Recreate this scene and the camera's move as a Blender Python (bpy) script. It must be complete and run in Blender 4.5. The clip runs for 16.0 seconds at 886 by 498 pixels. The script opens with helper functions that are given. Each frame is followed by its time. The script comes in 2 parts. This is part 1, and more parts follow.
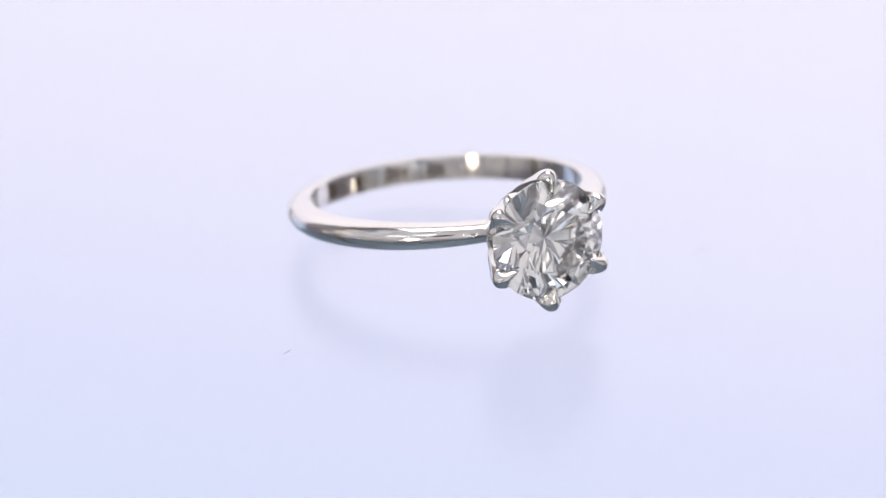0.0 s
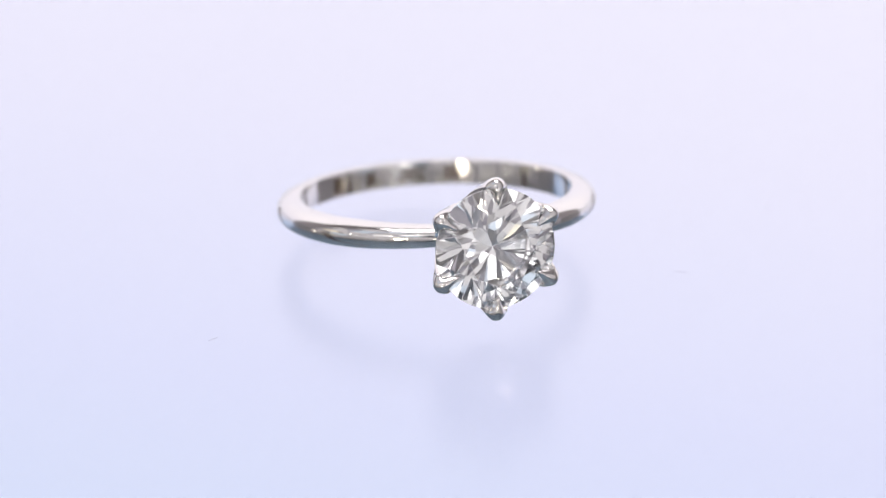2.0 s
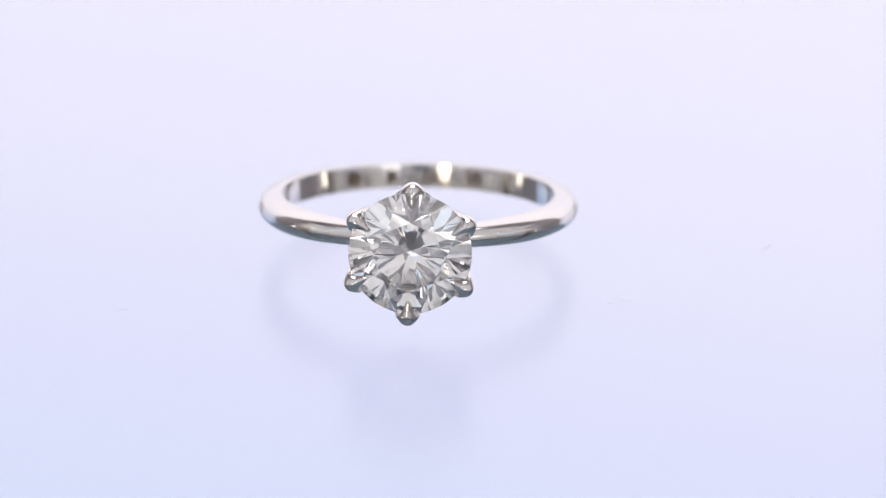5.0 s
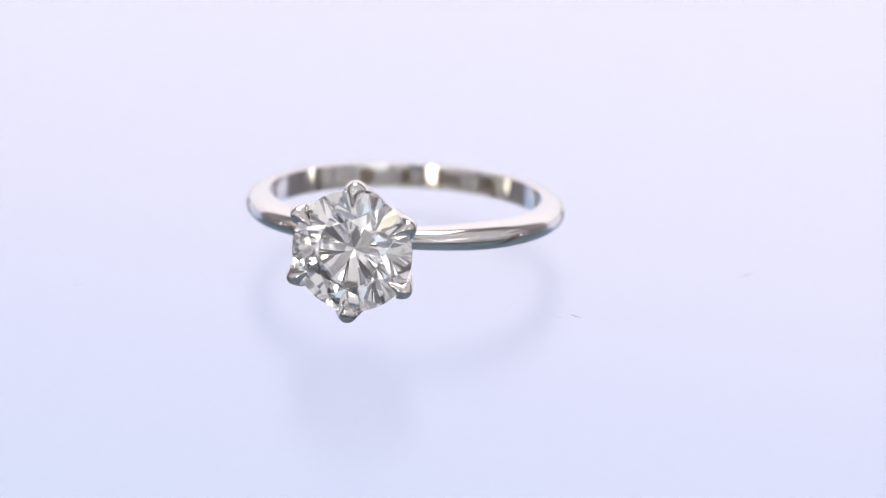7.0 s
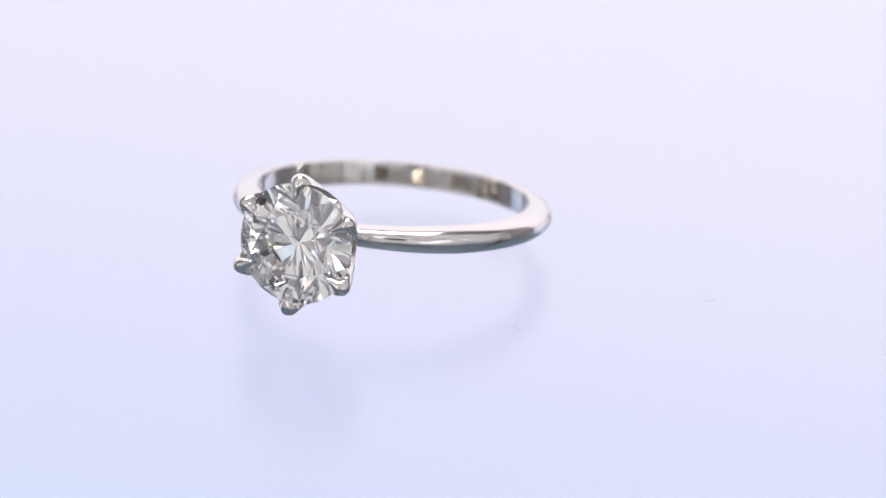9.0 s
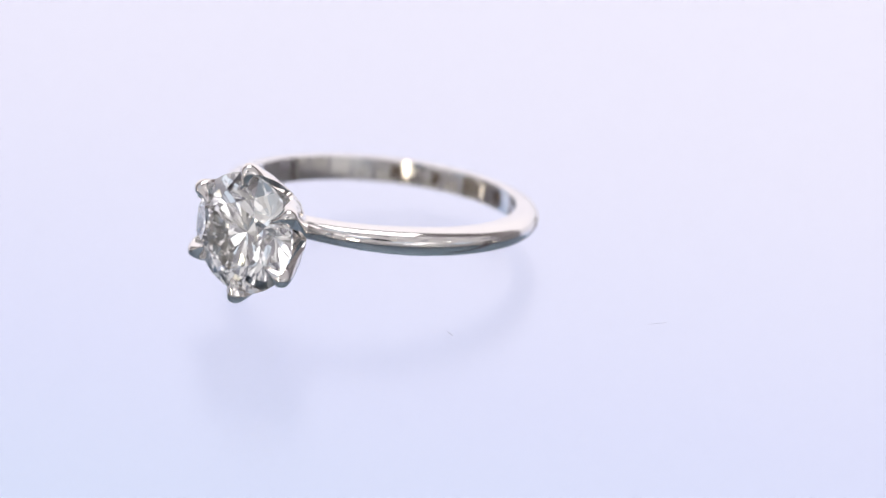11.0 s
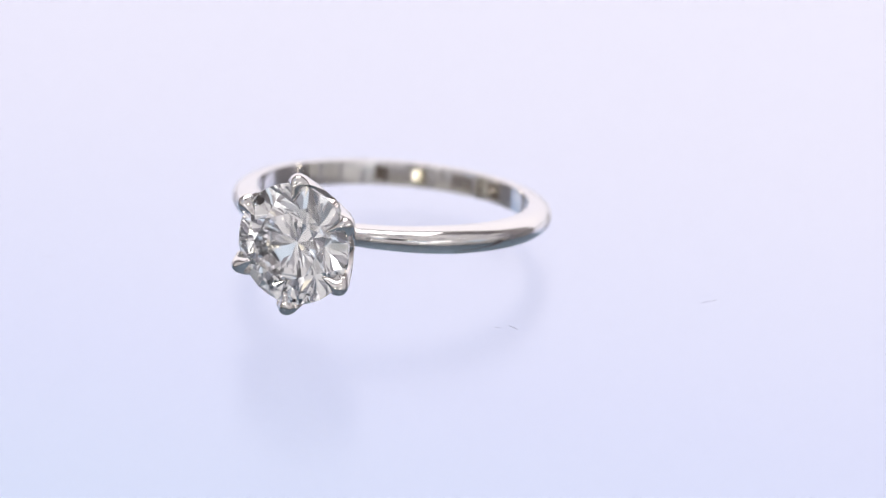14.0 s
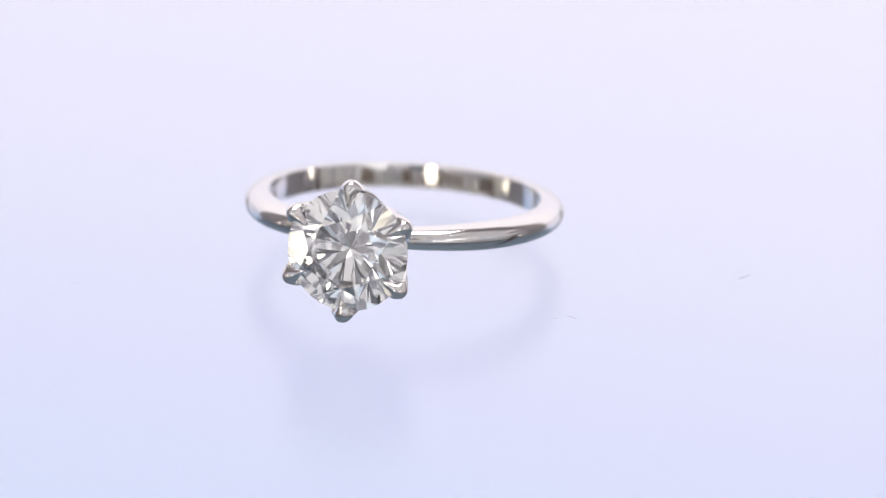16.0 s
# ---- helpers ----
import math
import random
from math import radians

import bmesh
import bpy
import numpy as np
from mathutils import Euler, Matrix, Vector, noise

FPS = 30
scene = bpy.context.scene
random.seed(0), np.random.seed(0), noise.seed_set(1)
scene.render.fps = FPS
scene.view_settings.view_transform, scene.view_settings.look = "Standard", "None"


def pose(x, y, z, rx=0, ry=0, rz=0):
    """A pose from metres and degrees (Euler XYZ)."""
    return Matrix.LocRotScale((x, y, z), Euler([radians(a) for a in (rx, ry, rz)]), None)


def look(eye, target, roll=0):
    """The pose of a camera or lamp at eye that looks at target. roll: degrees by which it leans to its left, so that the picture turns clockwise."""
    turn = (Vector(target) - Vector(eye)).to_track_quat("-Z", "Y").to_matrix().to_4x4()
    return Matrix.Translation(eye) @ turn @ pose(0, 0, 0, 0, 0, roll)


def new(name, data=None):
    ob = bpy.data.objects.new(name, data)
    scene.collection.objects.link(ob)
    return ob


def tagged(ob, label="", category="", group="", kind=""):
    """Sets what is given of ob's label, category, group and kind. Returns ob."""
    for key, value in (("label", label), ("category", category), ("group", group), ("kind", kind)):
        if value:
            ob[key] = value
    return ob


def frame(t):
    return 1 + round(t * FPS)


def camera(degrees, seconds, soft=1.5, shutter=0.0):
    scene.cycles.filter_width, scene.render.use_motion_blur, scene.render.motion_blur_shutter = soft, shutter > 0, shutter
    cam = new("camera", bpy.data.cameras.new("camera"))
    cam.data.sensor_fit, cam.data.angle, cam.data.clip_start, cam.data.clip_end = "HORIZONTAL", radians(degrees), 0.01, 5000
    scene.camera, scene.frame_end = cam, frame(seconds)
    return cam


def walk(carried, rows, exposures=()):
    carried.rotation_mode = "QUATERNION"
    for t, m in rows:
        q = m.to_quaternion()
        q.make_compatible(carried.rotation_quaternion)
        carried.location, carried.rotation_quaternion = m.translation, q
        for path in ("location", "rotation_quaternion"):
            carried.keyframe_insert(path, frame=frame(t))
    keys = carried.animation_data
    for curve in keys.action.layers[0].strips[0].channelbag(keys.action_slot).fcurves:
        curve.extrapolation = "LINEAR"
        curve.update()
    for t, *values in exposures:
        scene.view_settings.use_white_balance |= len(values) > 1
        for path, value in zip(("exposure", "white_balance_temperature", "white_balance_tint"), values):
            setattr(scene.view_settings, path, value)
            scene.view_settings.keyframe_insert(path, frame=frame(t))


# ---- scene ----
EYE_X, TARGET_Z = 0.002295, -0.002135
ELEV, DIST = radians(21.97), 0.38343
eye = (EYE_X, -DIST * math.cos(ELEV), TARGET_Z + DIST * math.sin(ELEV))
cam = camera(8.14, 16.0, soft=1.15)
cam.data.dof.use_dof = True
cam.data.dof.focus_distance = 0.3662
cam.data.dof.aperture_fstop = 30.0
STAND = look(eye, (EYE_X, 0.0, TARGET_Z), 0.56)
walk(cam, [(0.0, STAND), (16.0, STAND)])

# ---- light of the place ----
world = bpy.data.worlds.new("dim_room")
scene.world = world
world.use_nodes = True
world.node_tree.nodes["Background"].inputs["Color"].default_value = (0.30, 0.24, 0.20, 1)
world.node_tree.nodes["Background"].inputs["Strength"].default_value = 0.25
scene.view_settings.exposure = 0.0
scene.cycles.max_bounces = 16
scene.cycles.glossy_bounces = 12
scene.cycles.transmission_bounces = 16

TOP_STRENGTH = 3.4
KEY_STRENGTH = 24.0
SIDE_STRENGTH = 7.0
BACK_STRENGTH = 1.0

MM = 0.001


# ---- materials ----
def material(name):
    m = bpy.data.materials.new(name)
    m.use_nodes = True
    m.node_tree.nodes.clear()
    out = m.node_tree.nodes.new("ShaderNodeOutputMaterial")
    return m, m.node_tree.nodes, m.node_tree.links, out


def surface(name, color, rough, metal=0.0, vary=0.05, scale=50.0, bump=0.0, coat=0.0):
    """A principled surface with two scales of variation in tone and gloss."""
    m, n, l, out = material(name)
    b = n.new("ShaderNodeBsdfPrincipled")
    b.inputs["Metallic"].default_value = metal
    b.inputs["Coat Weight"].default_value = coat
    b.inputs["Coat Roughness"].default_value = rough
    tc = n.new("ShaderNodeTexCoord")
    big, fine = n.new("ShaderNodeTexNoise"), n.new("ShaderNodeTexNoise")
    big.inputs["Scale"].default_value, fine.inputs["Scale"].default_value = scale, scale * 14
    big.inputs["Detail"].default_value = 3
    for t in (big, fine):
        l.new(tc.outputs["Object"], t.inputs["Vector"])
    mix = n.new("ShaderNodeMath")
    mix.operation = "ADD"
    l.new(big.outputs["Fac"], mix.inputs[0])
    l.new(fine.outputs["Fac"], mix.inputs[1])
    ramp = n.new("ShaderNodeMapRange")
    ramp.inputs["From Min"].default_value, ramp.inputs["From Max"].default_value = 0.6, 1.4
    ramp.inputs["To Min"].default_value, ramp.inputs["To Max"].default_value = 1 - vary, 1.0
    l.new(mix.outputs[0], ramp.inputs["Value"])
    tint = n.new("ShaderNodeVectorMath")
    tint.operation = "SCALE"
    tint.inputs[0].default_value = color
    l.new(ramp.outputs["Result"], tint.inputs["Scale"])
    l.new(tint.outputs["Vector"], b.inputs["Base Color"])
    gloss = n.new("ShaderNodeMapRange")
    gloss.inputs["From Min"].default_value, gloss.inputs["From Max"].default_value = 0.3, 0.7
    gloss.inputs["To Min"].default_value, gloss.inputs["To Max"].default_value = rough * 0.85, rough * 1.15
    l.new(big.outputs["Fac"], gloss.inputs["Value"])
    l.new(gloss.outputs["Result"], b.inputs["Roughness"])
    if bump:
        bp = n.new("ShaderNodeBump")
        bp.inputs["Strength"].default_value = bump
        bp.inputs["Distance"].default_value = 0.00002
        l.new(fine.outputs["Fac"], bp.inputs["Height"])
        l.new(bp.outputs["Normal"], b.inputs["Normal"])
    l.new(b.outputs[0], out.inputs["Surface"])
    return m


def glow(name, color, strength, sampling="NONE"):
    m, n, l, out = material(name)
    e = n.new("ShaderNodeEmission")
    e.inputs["Color"].default_value = (*color, 1)
    e.inputs["Strength"].default_value = strength
    l.new(e.outputs[0], out.inputs["Surface"])
    m.cycles.emission_sampling = sampling
    return m


def diamond_material():
    """Clear, colourless diamond with its high refraction."""
    m, n, l, out = material("diamond")
    last = n.new("ShaderNodeBsdfGlass")
    last.inputs["Color"].default_value = (1.0, 1.0, 1.0, 1)
    last.inputs["IOR"].default_value = 2.418
    last.inputs["Roughness"].default_value = 0.0
    l.new(last.outputs[0], out.inputs["Surface"])
    return m


def clear_material(name, ior, low, high):
    """Clear acrylic: looked through, with a satin gloss that grows at low angles."""
    m, n, l, out = material(name)
    t, g, f, mix = n.new("ShaderNodeBsdfTransparent"), n.new("ShaderNodeBsdfGlossy"), n.new("ShaderNodeFresnel"), n.new("ShaderNodeMixShader")
    t.inputs["Color"].default_value = (0.9925, 0.995, 0.9975, 1)
    f.inputs["IOR"].default_value = ior
    tc, ns, mr = n.new("ShaderNodeTexCoord"), n.new("ShaderNodeTexNoise"), n.new("ShaderNodeMapRange")
    ns.inputs["Scale"].default_value, ns.inputs["Detail"].default_value = 60.0, 4
    mr.inputs["To Min"].default_value, mr.inputs["To Max"].default_value = low, high
    l.new(tc.outputs["Object"], ns.inputs["Vector"])
    l.new(ns.outputs["Fac"], mr.inputs["Value"])
    l.new(mr.outputs["Result"], g.inputs["Roughness"])
    l.new(f.outputs[0], mix.inputs[0])
    l.new(t.outputs[0], mix.inputs[1])
    l.new(g.outputs[0], mix.inputs[2])
    l.new(mix.outputs[0], out.inputs["Surface"])
    return m


def plain_clear():
    m, n, l, out = material("clear_acrylic_underside")
    t = n.new("ShaderNodeBsdfTransparent")
    t.inputs["Color"].default_value = (0.9925, 0.995, 0.9975, 1)
    l.new(t.outputs[0], out.inputs["Surface"])
    return m


CLEAR = plain_clear()
PLATINUM = surface("polished_platinum", (0.80, 0.78, 0.765), 0.10, metal=1.0, vary=0.03, scale=900.0, bump=0.02)
WORN = surface("worn_platinum", (0.80, 0.78, 0.765), 0.12, metal=1.0, vary=0.03, scale=900.0, bump=0.04)
ENGRAVED = surface("darkened_engraving", (0.20, 0.145, 0.105), 0.45, metal=0.8, vary=0.3, scale=1500.0)
DIAMOND = diamond_material()
ACRYLIC = clear_material("clear_acrylic", 1.43, 0.20, 0.26)
SCRATCH = surface("scratch_in_acrylic", (0.50, 0.50, 0.62), 0.95, vary=0.1, scale=2000.0)
BLACK = surface("black_plastic", (0.03, 0.03, 0.032), 0.4, vary=0.2)
PAPER = surface("grey_paper", (0.76, 0.73, 0.77), 0.8, vary=0.05, scale=10.0)
WOOD = surface("dark_brown_wood", (0.10, 0.06, 0.04), 0.5, vary=0.3, scale=80.0)
LOW_TONE = surface("grey_reflection_board", (0.44, 0.45, 0.48), 0.5, vary=0.25, scale=20.0)
ROOM = surface("room_paint", (0.40, 0.37, 0.36), 0.8, vary=0.15, scale=3.0)
SLATE = surface("dull_teal_tabletop", (0.21, 0.29, 0.36), 0.5, vary=0.15, scale=9.0)


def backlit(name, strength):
    """Backlit sheet, its uneven light painted into the emission: cool lavender low down, warmer and brighter higher up
    and to the east.
    """
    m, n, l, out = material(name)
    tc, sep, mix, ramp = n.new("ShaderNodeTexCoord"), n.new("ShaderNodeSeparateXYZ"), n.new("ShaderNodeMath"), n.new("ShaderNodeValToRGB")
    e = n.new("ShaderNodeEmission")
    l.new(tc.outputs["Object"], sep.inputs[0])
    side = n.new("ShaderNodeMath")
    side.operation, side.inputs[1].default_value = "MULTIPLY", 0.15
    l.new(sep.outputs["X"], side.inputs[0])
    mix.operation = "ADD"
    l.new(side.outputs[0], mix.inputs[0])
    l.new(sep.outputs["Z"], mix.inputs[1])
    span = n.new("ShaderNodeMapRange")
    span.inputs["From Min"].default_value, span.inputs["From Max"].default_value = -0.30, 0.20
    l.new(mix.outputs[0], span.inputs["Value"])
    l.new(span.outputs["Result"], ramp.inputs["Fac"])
    # Painted light falloff: dim and cool at 0, bright and warm at 1.
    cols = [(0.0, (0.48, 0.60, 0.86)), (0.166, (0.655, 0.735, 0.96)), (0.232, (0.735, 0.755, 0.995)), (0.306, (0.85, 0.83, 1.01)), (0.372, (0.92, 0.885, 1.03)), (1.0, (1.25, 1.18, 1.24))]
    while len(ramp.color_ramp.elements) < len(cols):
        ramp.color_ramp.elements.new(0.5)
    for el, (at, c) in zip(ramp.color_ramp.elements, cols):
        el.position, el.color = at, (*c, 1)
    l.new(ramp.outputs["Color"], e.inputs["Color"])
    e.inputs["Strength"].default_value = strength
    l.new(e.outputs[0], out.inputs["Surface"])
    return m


BACKDROP = backlit("painted_backlight_sheet", BACK_STRENGTH)
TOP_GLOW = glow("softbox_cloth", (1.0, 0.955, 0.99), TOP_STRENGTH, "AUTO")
KEY_GLOW = glow("warm_lamp_face", (1.0, 0.90, 0.72), KEY_STRENGTH)
# Glows of the added panels that ring and stone mirror.
SCREEN_GLOW = glow("added_panel_dim", (1.0, 0.955, 0.97), 0.84)
# Cool and warm tints stand in for the diamond's colour fire.
COOL_GLOW = glow("cool_dispersion_tint", (0.78, 0.87, 1.0), 1.05)
WARM_GLOW = glow("warm_dispersion_tint", (1.0, 0.91, 0.74), 1.3)
# Low fill for inner band and prongs; bright panels add facet contrast.
DIM_GLOW = glow("low_fill_panel", (1.0, 0.94, 0.88), 0.46)
BRIGHT_GLOW = glow("facet_glint_panel", (1.0, 0.98, 0.98), 2.0)
# Glow of the added spark lights that make the stone glitter.
SPARK_GLOW = glow("added_spark_face", (1.0, 0.93, 0.82), 40.0)
SIDE_GLOW = glow("side_lamp_face", (1.0, 0.90, 0.74), SIDE_STRENGTH)


# ---- builders ----
def mesh(name, bm, mat, smooth=False):
    me = bpy.data.meshes.new(name)
    bmesh.ops.recalc_face_normals(bm, faces=bm.faces)
    bm.to_mesh(me)
    bm.free()
    me.materials.append(mat)
    for f in me.polygons:
        f.use_smooth = smooth
    return me


def part(name, bm, mat, parent=None, label="", smooth=False):
    ob = new(name, mesh(name, bm, mat, smooth))
    ob.parent = parent
    if label:
        tagged(ob, label)
    return ob


def box(size, at=(0, 0, 0), bevel=0.0):
    bm = bmesh.new()
    bmesh.ops.create_cube(bm, size=1)
    bmesh.ops.scale(bm, vec=size, verts=bm.verts)
    if bevel:
        bmesh.ops.bevel(bm, geom=bm.edges[:], offset=bevel, segments=3, affect="EDGES", profile=0.5)
    bmesh.ops.translate(bm, vec=at, verts=bm.verts)
    return bm


def revolve(profile, steps=96):
    """Turn (radius, height) points about z; radius 0 closes an end."""
    bm = bmesh.new()
    rings = []
    for r, z in profile:
        if r == 0:
            rings.append([bm.verts.new((0, 0, z))])
        else:
            rings.append([bm.verts.new((r * math.cos(2 * math.pi * i / steps), r * math.sin(2 * math.pi * i / steps), z)) for i in range(steps)])
    for a, b in zip(rings, rings[1:]):
        for i in range(steps):
            j = (i + 1) % steps
            if len(a) == 1 and len(b) > 1:
                bm.faces.new((a[0], b[i], b[j]))
            elif len(b) == 1 and len(a) > 1:
                bm.faces.new((a[i], a[j], b[0]))
            elif len(a) > 1:
                bm.faces.new((a[i], a[j], b[j], b[i]))
    return bm


def glide(keys, x):
    """Smooth value of keyed rows (x, value, value, ...) at x."""
    for i in range(len(keys) - 1):
        if x <= keys[i + 1][0] or i == len(keys) - 2:
            a, b = keys[i], keys[i + 1]
            p, q = keys[max(i - 1, 0)], keys[min(i + 2, len(keys) - 1)]
            h = b[0] - a[0]
            u = min(max((x - a[0]) / h, 0), 1)
            row = []
            for k in range(1, len(a)):
                m0 = (b[k] - p[k]) / max(b[0] - p[0], 1e-9) * h
                m1 = (q[k] - a[k]) / max(q[0] - a[0], 1e-9) * h
                row.append((2 * u**3 - 3 * u**2 + 1) * a[k] + (u**3 - 2 * u**2 + u) * m0 + (-2 * u**3 + 3 * u**2) * b[k] + (u**3 - u**2) * m1)
            return row


# ---- the large structure ----
tagged(part("ground", box((1.3, 1.3, 0.02), (0, -0.23, -0.31)), SLATE), "dull teal tabletop far below the clear turntable", "table", kind="structure")
tagged(part("backdrop", box((1.3, 0.02, 0.94), (0, 0.41, 0.17)), BACKDROP), "backlit lavender-white sheet behind the turntable, light gradient painted in", "backdrop", kind="structure")


# ---- turntable ----
def turntable():
    thing = new("turntable")
    for name, top, deep, face in (("disc", 0.0, 0.0007, CLEAR), ("lower_disc", -0.0008, 0.0022, ACRYLIC)):
        prof = [(0, 0), (0.150, 0), (0.1507, -0.0002), (0.151, -0.0004), (0.151, -deep + 0.0004), (0.1507, -deep + 0.0002), (0.150, -deep), (0, -deep)]
        plate = part(name, revolve([(r, z + top) for r, z in prof], 160), face, thing, "clear acrylic disc")
        plate.data.materials.append(CLEAR)
        for f in plate.data.polygons:
            f.material_index = 0 if f.normal.z > 0.5 else 1
    for x, y, long, turn in ((-16.1, -15.9, 0.9, 30), (13.6, -12.85, 0.9, -25), (12.7, -13.3, 0.4, 10), (22.1, -3.85, 1.3, 55)):
        bm = bmesh.new()
        bmesh.ops.create_icosphere(bm, subdivisions=2, radius=0.5)
        bmesh.ops.scale(bm, vec=(long * MM, 0.075 * MM, 0.012 * MM), verts=bm.verts)
        bmesh.ops.rotate(bm, matrix=Matrix.Rotation(radians(turn), 3, "Z"), verts=bm.verts)
        bmesh.ops.translate(bm, vec=(x * MM, y * MM, 0.004 * MM), verts=bm.verts)
        part("scratch", bm, SCRATCH, thing, "faint hair-thin scratch")
    return tagged(thing, "glossy clear turntable disc with faint scratches", "turntable")


table = turntable()


def stand():
    thing = new("turntable_stand")
    for az in (80, -80, 150, -150):
        post = part("post", revolve([(0, -0.0031), (0.0095, -0.0031), (0.010, -0.0036), (0.010, -0.296), (0.02, -0.297), (0.02, -0.3), (0, -0.3)], 32), WOOD, thing)
        post.location = (0.139 * math.sin(radians(az)), -0.139 * math.cos(radians(az)), 0)
    return tagged(thing, "four dark brown wooden posts under the disc's rim", "stand")


stand()


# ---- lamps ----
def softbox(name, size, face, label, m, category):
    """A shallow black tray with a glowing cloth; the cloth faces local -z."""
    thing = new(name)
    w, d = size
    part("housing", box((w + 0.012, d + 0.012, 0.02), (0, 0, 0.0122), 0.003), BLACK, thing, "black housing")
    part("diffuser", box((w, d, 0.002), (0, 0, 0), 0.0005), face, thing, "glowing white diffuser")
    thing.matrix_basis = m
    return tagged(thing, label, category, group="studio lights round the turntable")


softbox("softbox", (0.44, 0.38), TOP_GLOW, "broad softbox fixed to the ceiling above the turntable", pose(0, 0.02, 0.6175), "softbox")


def lamp_at(az, elev, dist, size, face, label, name="led_or_added_lamp"):
    a, e = radians(az), radians(elev)
    at = Vector((math.sin(a) * math.cos(e), -math.cos(a) * math.cos(e), math.sin(e))) * dist
    m = look(at, (0, 0, 0.004))
    thing = softbox(name, size, face, label, m, "lamp")
    back = m @ Vector((0, 0, 0.018))
    end = 0.64 if elev > 35 else -0.30
    rod = part("pole", revolve([(0, min(0, end - back.z)), (0.002, min(0, end - back.z)), (0.002, max(0, end - back.z)), (0, max(0, end - back.z))], 16), BLACK, thing, "thin black pole")
    rod.matrix_basis = m.inverted() @ Matrix.Translation(back)
    return thing




def aim(az, elev, dist):
    a, e = radians(az), radians(elev)
    return Vector((math.sin(a) * math.cos(e), -math.cos(a) * math.cos(e), math.sin(e))) * dist


def added_reflection_screen():
    """A grey curved shell added unseen before the turntable, lined with rows of glowing panels for ring and stone to
    mirror.
    """
    thing = new("added_reflection_screen")
    bm = bmesh.new()
    grid = [[bm.verts.new(aim(-96 + 6 * i, -18 + 7 * j, 0.64)) for i in range(33)] for j in range(13)]
    for a, b in zip(grid, grid[1:]):
        for i in range(32):
            bm.faces.new((a[i], a[i + 1], b[i + 1], b[i]))
    bmesh.ops.solidify(bm, geom=bm.faces[:], thickness=0.003)
    part("backing", bm, PAPER, thing, "pale grey curved backing", smooth=True)
    for az in (-70, -28, 28, 70):
        foot = aim(az, -17, 0.646)
        part("leg", box((0.02, 0.02, foot.z + 0.30), (foot.x, foot.y, (foot.z - 0.30) / 2), 0.002), BLACK, thing)
    count = 0
    for row, elev in enumerate((-11, 0.5, 12, 23.5, 35, 46.5, 57.5)):
        span = 19 / math.cos(radians(elev))
        n = int(190 / span)
        for k in range(n):
            az = (k - (n - 1) / 2) * span + (0.22 if row % 2 else -0.22) * span
            if abs(az) > 88:
                continue
            count += 1
            # Brightness and tint scattered by count to break up the stone's reflections.
            face = DIM_GLOW if row == 0 else COOL_GLOW if count % 7 == 3 else WARM_GLOW if count % 13 == 6 else BRIGHT_GLOW if count % 5 == 0 and abs(az) < 50 else SCREEN_GLOW
            p = part("added_glow_panel", box((0.62 * radians(19) * 0.84, 0.62 * radians(11.3) * 0.74, 0.004), bevel=0.001), face, thing, "glowing panel added for reflections")
            p.matrix_basis = look(aim(az, elev, 0.625), (0, 0, 0))
    return tagged(thing, "added unseen curved grey screen, its glowing panels mirrored by ring and stone", "diffuser")


added_reflection_screen()
lamp_at(-21.5, -1.8, 0.37, (0.037, 0.072), KEY_GLOW, "small warm lamp standing before the turntable")
# Made-up spark lights, scattered only to put glints into the stone.
for az, elev in ((-30, 22), (16, 14), (54, 20), (-12, 44), (38, 52), (-62, 12)):
    lamp_at(az, elev, 0.56, (0.012, 0.012), SPARK_GLOW, "tiny bright warm light added for sparkle in the stone")
lamp_at(87, -11, 0.40, (0.022, 0.032), SIDE_GLOW, "small warm lamp standing beside the turntable")
lamp_at(-95, -11, 0.40, (0.022, 0.032), SIDE_GLOW, "small warm lamp standing beside the turntable")


# ---- the ring ----
R_IN, R_OUT, HALF_W = 8.25, 9.72, 0.75
GIRDLE_R, GIRDLE_AT = 3.65, 12.90
HEAD_ROLL, HEAD_PITCH, HEAD_UP = -2.0, -0.13, 0.335


def shank_bmesh():
    bm = bmesh.new()
    steps, rings = 240, []
    for i in range(steps):
        a = 2 * math.pi * i / steps
        near = max(0.0, 1 - abs((a + math.pi / 2 + math.pi) % (2 * math.pi) - math.pi) / 1.0)
        near = near * near * (3 - 2 * near)
        fore = (1 - math.sin(a)) / 2
        hw, thick = (HALF_W + 0.10 * fore) * (1 - 0.26 * near), (R_OUT - R_IN) * (1 - 0.16 * near)
        up = 0.30 * fore
        prof = [(R_IN + 0.022 * (k / 5) ** 2, hw * k / 5 * 0.97) for k in range(-5, 6)]
        for k in range(17):
            b = radians(86 - 172 * k / 16)
            c, s = math.cos(b), math.sin(b)
            prof.append((R_IN + 0.15 + (thick - 0.15) * abs(c) ** 0.62, hw * math.copysign(abs(s) ** 0.96, s)))
        rings.append([bm.verts.new((r * math.cos(a) * MM, r * math.sin(a) * MM, (z + up) * MM)) for r, z in prof])
    n = len(rings[0])
    for i in range(steps):
        a, b = rings[i], rings[(i + 1) % steps]
        for k in range(n):
            bm.faces.new((a[k], b[k], b[(k + 1) % n], a[(k + 1) % n]))
            if k in (0, 10, 11, n - 1):
                bm.edges.get((a[k], b[k])).smooth = False
    return bm


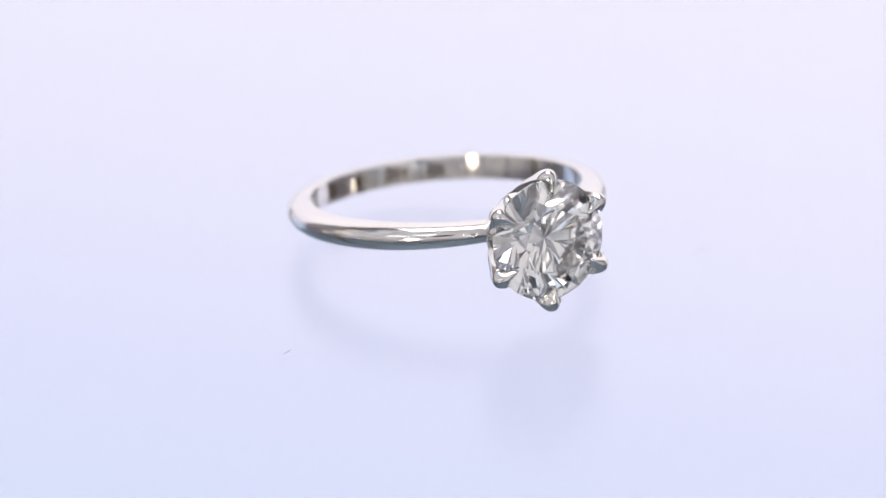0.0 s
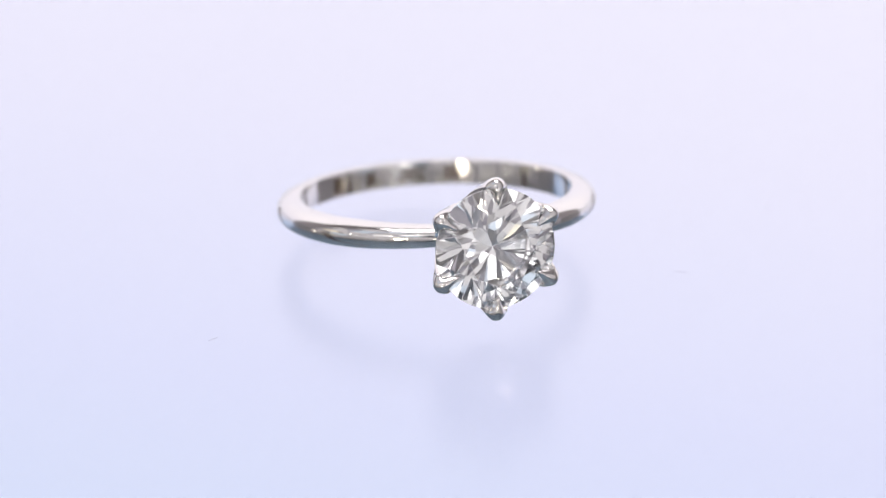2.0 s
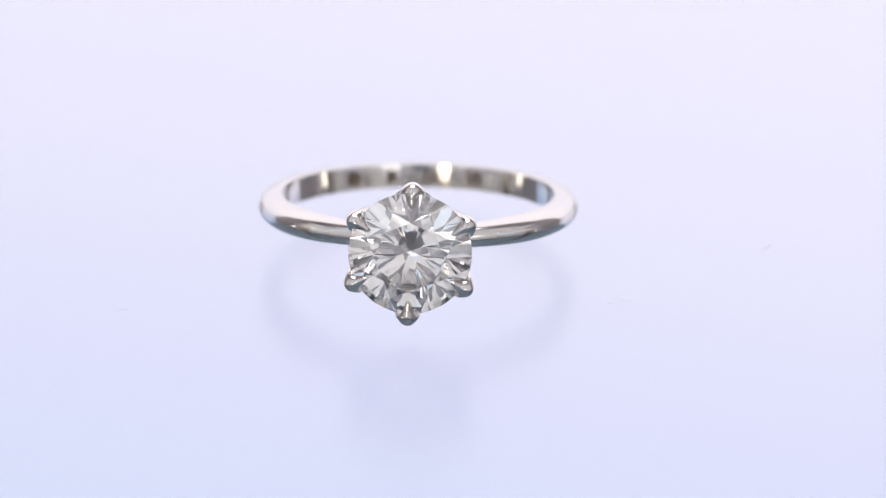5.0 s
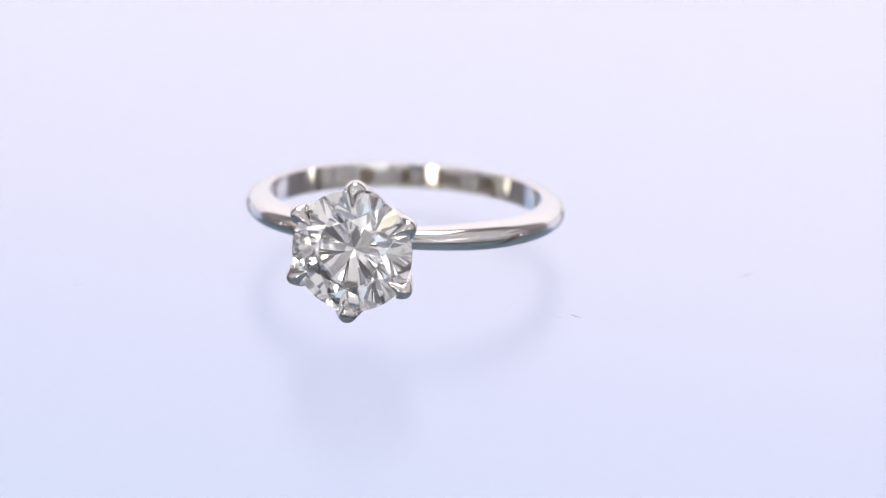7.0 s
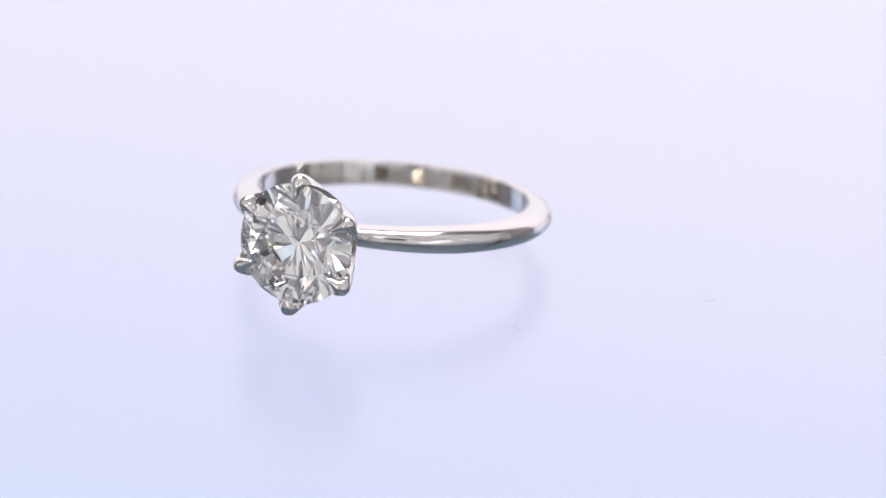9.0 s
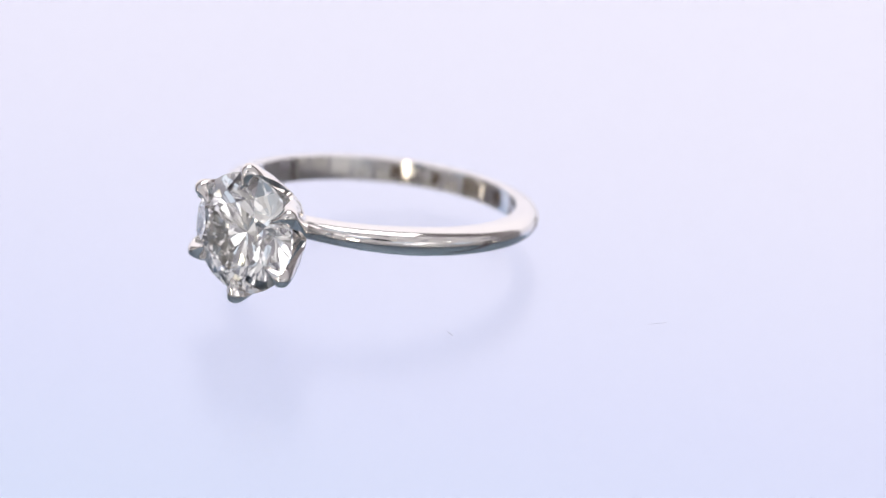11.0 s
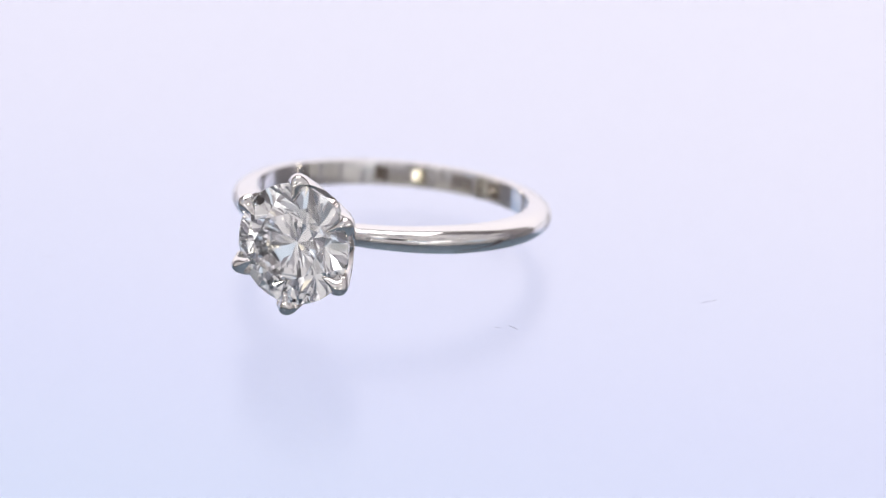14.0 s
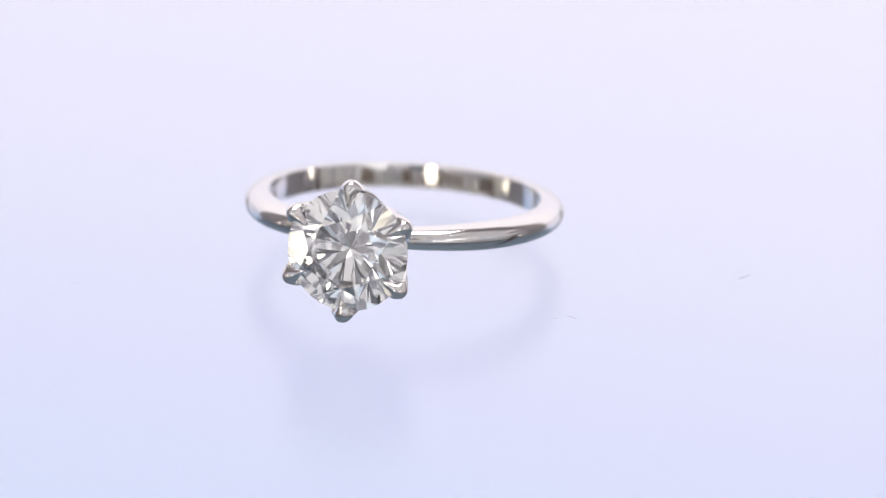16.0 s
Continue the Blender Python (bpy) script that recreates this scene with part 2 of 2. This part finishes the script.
def engraving_bmesh(start, end, tall, rise):
    """One upright stroke of the worn inscription inside the band, a hair proud of the metal; angles from the ring's back."""
    bm = bmesh.new()
    rows = []
    for k in range(4):
        a = radians(90 - start - (end - start) * k / 3)
        rows.append([bm.verts.new((r * math.cos(a) * MM, r * math.sin(a) * MM, (rise + z) * MM))
                     for r, z in ((R_IN - 0.006, -tall), (R_IN - 0.006, tall), (R_IN + 0.04, tall), (R_IN + 0.04, -tall))])
    for a, b in zip(rows, rows[1:]):
        for k in range(4):
            bm.faces.new((a[k], a[(k + 1) % 4], b[(k + 1) % 4], b[k]))
    bm.faces.new(rows[0])
    bm.faces.new(rows[-1])
    return bm


def engraving(thing):
    rng = random.Random(5)
    for start, end, cover in ((-34, -28, 0.85), (-27, -17, 0.28), (-16, -11.5, 0.85), (-10.5, -2, 0.2), (0, 10.5, 0.62), (12, 18, 0.2), (19, 26, 0.7)):
        at = start
        while at < end - 0.5:
            wide = rng.uniform(0.9, 1.5)
            part("engraved_mark", engraving_bmesh(at, at + wide * cover, rng.uniform(0.36, 0.5), rng.uniform(-0.05, 0.05)), ENGRAVED, thing, "worn dark engraved stroke inside the band")
            at += wide


def head_space(angle):
    """From prong space (x tangential, y radial, z outward along the stone's axis) to the ring."""
    turn = Matrix.Rotation(radians(angle - 90), 4, "Z")
    stand = Matrix.Rotation(radians(90), 4, "X")
    return Matrix.Translation((0, 0, 0)) @ stand @ turn


def prong_bmesh():
    """A petal of the tulip cup: broad where it meets its neighbours, then narrowing to a ridged claw over the girdle."""
    # along the petal: axial place, radius, half width, half thickness, fall of the outer face to its edges, sharpness of its ridge
    path = [(0.0, 9.50, 0.72, 0.42, 0.30, 0.9, 0.0), (0.10, 9.62, 1.32, 0.78, 0.30, 0.9, 0.0), (0.20, 9.95, 1.95, 1.13, 0.31, 0.9, 0.0), (0.31, 10.50, 2.46, 1.37, 0.32, 1.0, 0.0),
            (0.40, 11.00, 2.82, 1.22, 0.33, 1.1, 0.0), (0.50, 11.55, 3.18, 1.08, 0.36, 1.0, 0.0), (0.62, 12.20, 3.54, 0.91, 0.38, 1.15, 0.0), (0.73, 12.80, 3.88, 0.76, 0.37, 1.45, 0.0),
            (0.82, 13.20, 3.99, 0.64, 0.34, 1.6, 0.0), (0.90, 13.46, 3.76, 0.48, 0.25, 1.7, 0.3), (0.96, 13.53, 3.30, 0.28, 0.17, 1.75, 0.7), (1.0, 13.66, 2.78, 0.09, 0.07, 1.7, 0.9)]
    bm = bmesh.new()
    steps, rings = 48, []
    outer = [k / 6 for k in range(-6, 7)]
    inner = [1.0, 0.5, 0.0, -0.5, -1.0]
    for i in range(steps + 1):
        u = i / steps
        s, r, hw, ht, drop, ridge = glide(path, u)
        s2, r2 = glide(path, min(u + 0.01, 1))[:2]
        s1, r1 = glide(path, max(u - 0.01, 0))[:2]
        ds, dr = s2 - s1, r2 - r1
        ln = math.hypot(ds, dr)
        nr, ns = ds / ln, -dr / ln
        ring = []
        for w in outer:
            fall = drop * abs(w) ** (2.4 - ridge)
            ring.append((w * hw, ht * (1 - fall)))
        for w in inner:
            ring.append((w * hw * 0.94, -ht * (1.0 - 0.1 * (1 - w * w))))
        rings.append([bm.verts.new((x * MM, (r + nr * t) * MM, (s + ns * t) * MM)) for x, t in ring])
    n = len(rings[0])
    for a, b in zip(rings, rings[1:]):
        for k in range(n):
            bm.faces.new((a[k], a[(k + 1) % n], b[(k + 1) % n], b[k]))
            if k in (0, 12, 13, n - 1):
                bm.edges.get((a[k], b[k])).smooth = False
    for ring in (rings[0], rings[-1]):
        tip = bm.verts.new(sum((v.co for v in ring), Vector()) / n)
        for k in range(n):
            bm.faces.new((ring[k], ring[(k + 1) % n], tip))
    return bm


def brilliant_bmesh():
    """Round brilliant cut: table, 8 stars, 8 kites, 16 upper halves, girdle, 16 lower halves, 8 mains."""
    R, g = GIRDLE_R, 0.016
    tc, tp, table_r, star_r, low_r = math.tan(radians(34.3)), math.tan(radians(40.8)), 0.57, 0.765, 0.235
    c = math.cos(radians(22.5))
    bm = bmesh.new()

    def v(r, deg, z):
        a = radians(deg)
        return bm.verts.new((R * r * math.sin(a) * MM, R * r * math.cos(a) * MM, (GIRDLE_AT + R * z) * MM))

    T = [v(table_r, 45 * k, g + (1 - table_r) * tc) for k in range(8)]
    S = [v(star_r, 45 * k + 22.5, g + (1 - star_r * c) * tc) for k in range(8)]
    G = [v(1, 11.25 * k, g + (0.012 if k % 2 else 0)) for k in range(32)]
    H = [v(1, 11.25 * k, -g - (0.012 if k % 2 else 0)) for k in range(32)]
    L = [v(low_r, 45 * k + 22.5, -g - (1 - low_r * c) * tp) for k in range(8)]
    C = v(0, 0, -g - tp)
    bm.faces.new(T)
    for k in range(8):
        n = (k + 1) % 8
        bm.faces.new((T[k], T[n], S[k]))
        bm.faces.new((T[k], S[k - 1], G[4 * k], S[k]))
        bm.faces.new((C, L[k - 1], H[4 * k], L[k]))
        for up, low, P in ((S[k], None, G), (L[k], None, H)):
            q = [P[(4 * k + j) % 32] for j in range(5)]
            bm.faces.new((up, q[0], q[1], q[2]))
            bm.faces.new((up, q[2], q[3], q[4]))
    for k in range(32):
        bm.faces.new((G[k], G[(k + 1) % 32], H[(k + 1) % 32], H[k]))
    return bm


def ring():
    thing = new("diamond_ring")
    part("shank", shank_bmesh(), WORN, thing, "slim polished platinum band", smooth=True)
    engraving(thing)
    tilt = Matrix.Translation((0, 0, HEAD_UP * MM)) @ Matrix.Rotation(radians(HEAD_PITCH), 4, "X")
    collar = part("collar", revolve([(0, 8.35), (0.85, 8.35), (1.05, 8.41), (1.18, 8.53), (1.25, 8.70), (1.26, 8.98), (1.20, 9.14), (1.10, 9.24), (1.08, 9.36), (1.20, 9.55), (1.16, 9.82), (0.9, 10.0), (0.6, 9.85), (0, 9.45)], 48), PLATINUM, thing, "small polished collar under the stone", smooth=True)
    collar.data.transform(Matrix.Scale(MM, 4))
    collar.matrix_basis = tilt @ head_space(90)
    first = None
    for k in range(6):
        if first is None:
            first = p = part("prong", prong_bmesh(), PLATINUM, thing, smooth=True)
        else:
            p = new("prong", first.data)
            p.parent = thing
        p.matrix_basis = tilt @ head_space(90 + 60 * k + HEAD_ROLL)
    stone = part("diamond", brilliant_bmesh(), DIAMOND, thing, "clear round brilliant-cut diamond")
    stone.matrix_basis = tilt @ head_space(90 + HEAD_ROLL)
    return tagged(thing, "polished platinum solitaire ring with six-prong round diamond", "ring")


diamond_ring = ring()

# ---- closing the place: plain unseen walls, toned for ring and stone to mirror ----
for name, size, at, face, label in (("wall_south", (1.3, 0.02, 0.94), (0, -0.87, 0.17), PAPER, "unseen plain pale grey wall facing the turntable"),
                                    ("wall_east", (0.02, 1.3, 0.94), (0.66, -0.23, 0.17), ROOM, "unseen plain dull taupe painted side wall"),
                                    ("wall_west", (0.02, 1.3, 0.94), (-0.66, -0.23, 0.17), ROOM, "unseen plain dull taupe painted side wall"),
                                    ("ceiling", (1.34, 1.3, 0.02), (0, -0.23, 0.65), ROOM, "unseen plain dull taupe ceiling above the turntable")):
    tagged(part(name, box(size, at), face), label, name.split("_")[0], kind="structure")
# Unseen board added to tone what inner band and prongs mirror.
tagged(part("baseboard", box((1.28, 0.012, 0.25), (0, -0.853, -0.174), 0.002), LOW_TONE), "unseen grey board added to tone the ring's low reflections", "baseboard", kind="structure")
# Unseen black disc that gives the stone the lens's dark reflection.
screen = part("lens_stand_in", revolve([(0, 0), (0.059, 0), (0.060, 0.001), (0.060, 0.003), (0.059, 0.004), (0, 0.004)], 64), BLACK)
screen.matrix_basis = look(Vector(eye) * 1.08, (0, 0, 0))
tagged(screen, "unseen matt black disc standing in for the lens's dark reflection", "screen", kind="structure")


# ---- what moves ----
def motions():
    yaw = [(0, 28.01), (0.5, 24.95), (1, 21.95), (1.5, 18.96), (2, 15.97), (2.5, 12.99), (3, 10.03), (3.5, 7.08), (4, 4.14), (4.5, 1.2), (5, -1.8), (5.5, -4.82), (6, -7.85),
           (6.5, -10.85), (7, -13.76), (7.5, -16.71), (8, -19.73), (8.5, -22.8), (9, -25.89), (9.5, -29.0), (10, -32.1), (10.5, -35.2), (11, -38.25), (11.2, -39.4), (11.3, -39.85),
           (11.4, -40.12), (11.5, -40.14), (11.65, -40.14), (11.8, -39.3), (12, -38.11), (12.5, -35.48), (13, -32.5), (13.5, -29.39), (14, -26.33), (14.5, -23.4), (15, -20.53), (15.5, -17.65), (16, -14.66)]
    rest = pose(0.000885, -0.003676, 0.00207, -7.88, 0, 0) @ pose(0, 0, 0, 0, -0.43, 0)
    walk(table, [(t, pose(0, 0, 0, 0, 0, a)) for t, a in yaw])
    walk(diamond_ring, [(t, pose(0, 0, 0, 0, 0, a) @ rest) for t, a in yaw])


motions()
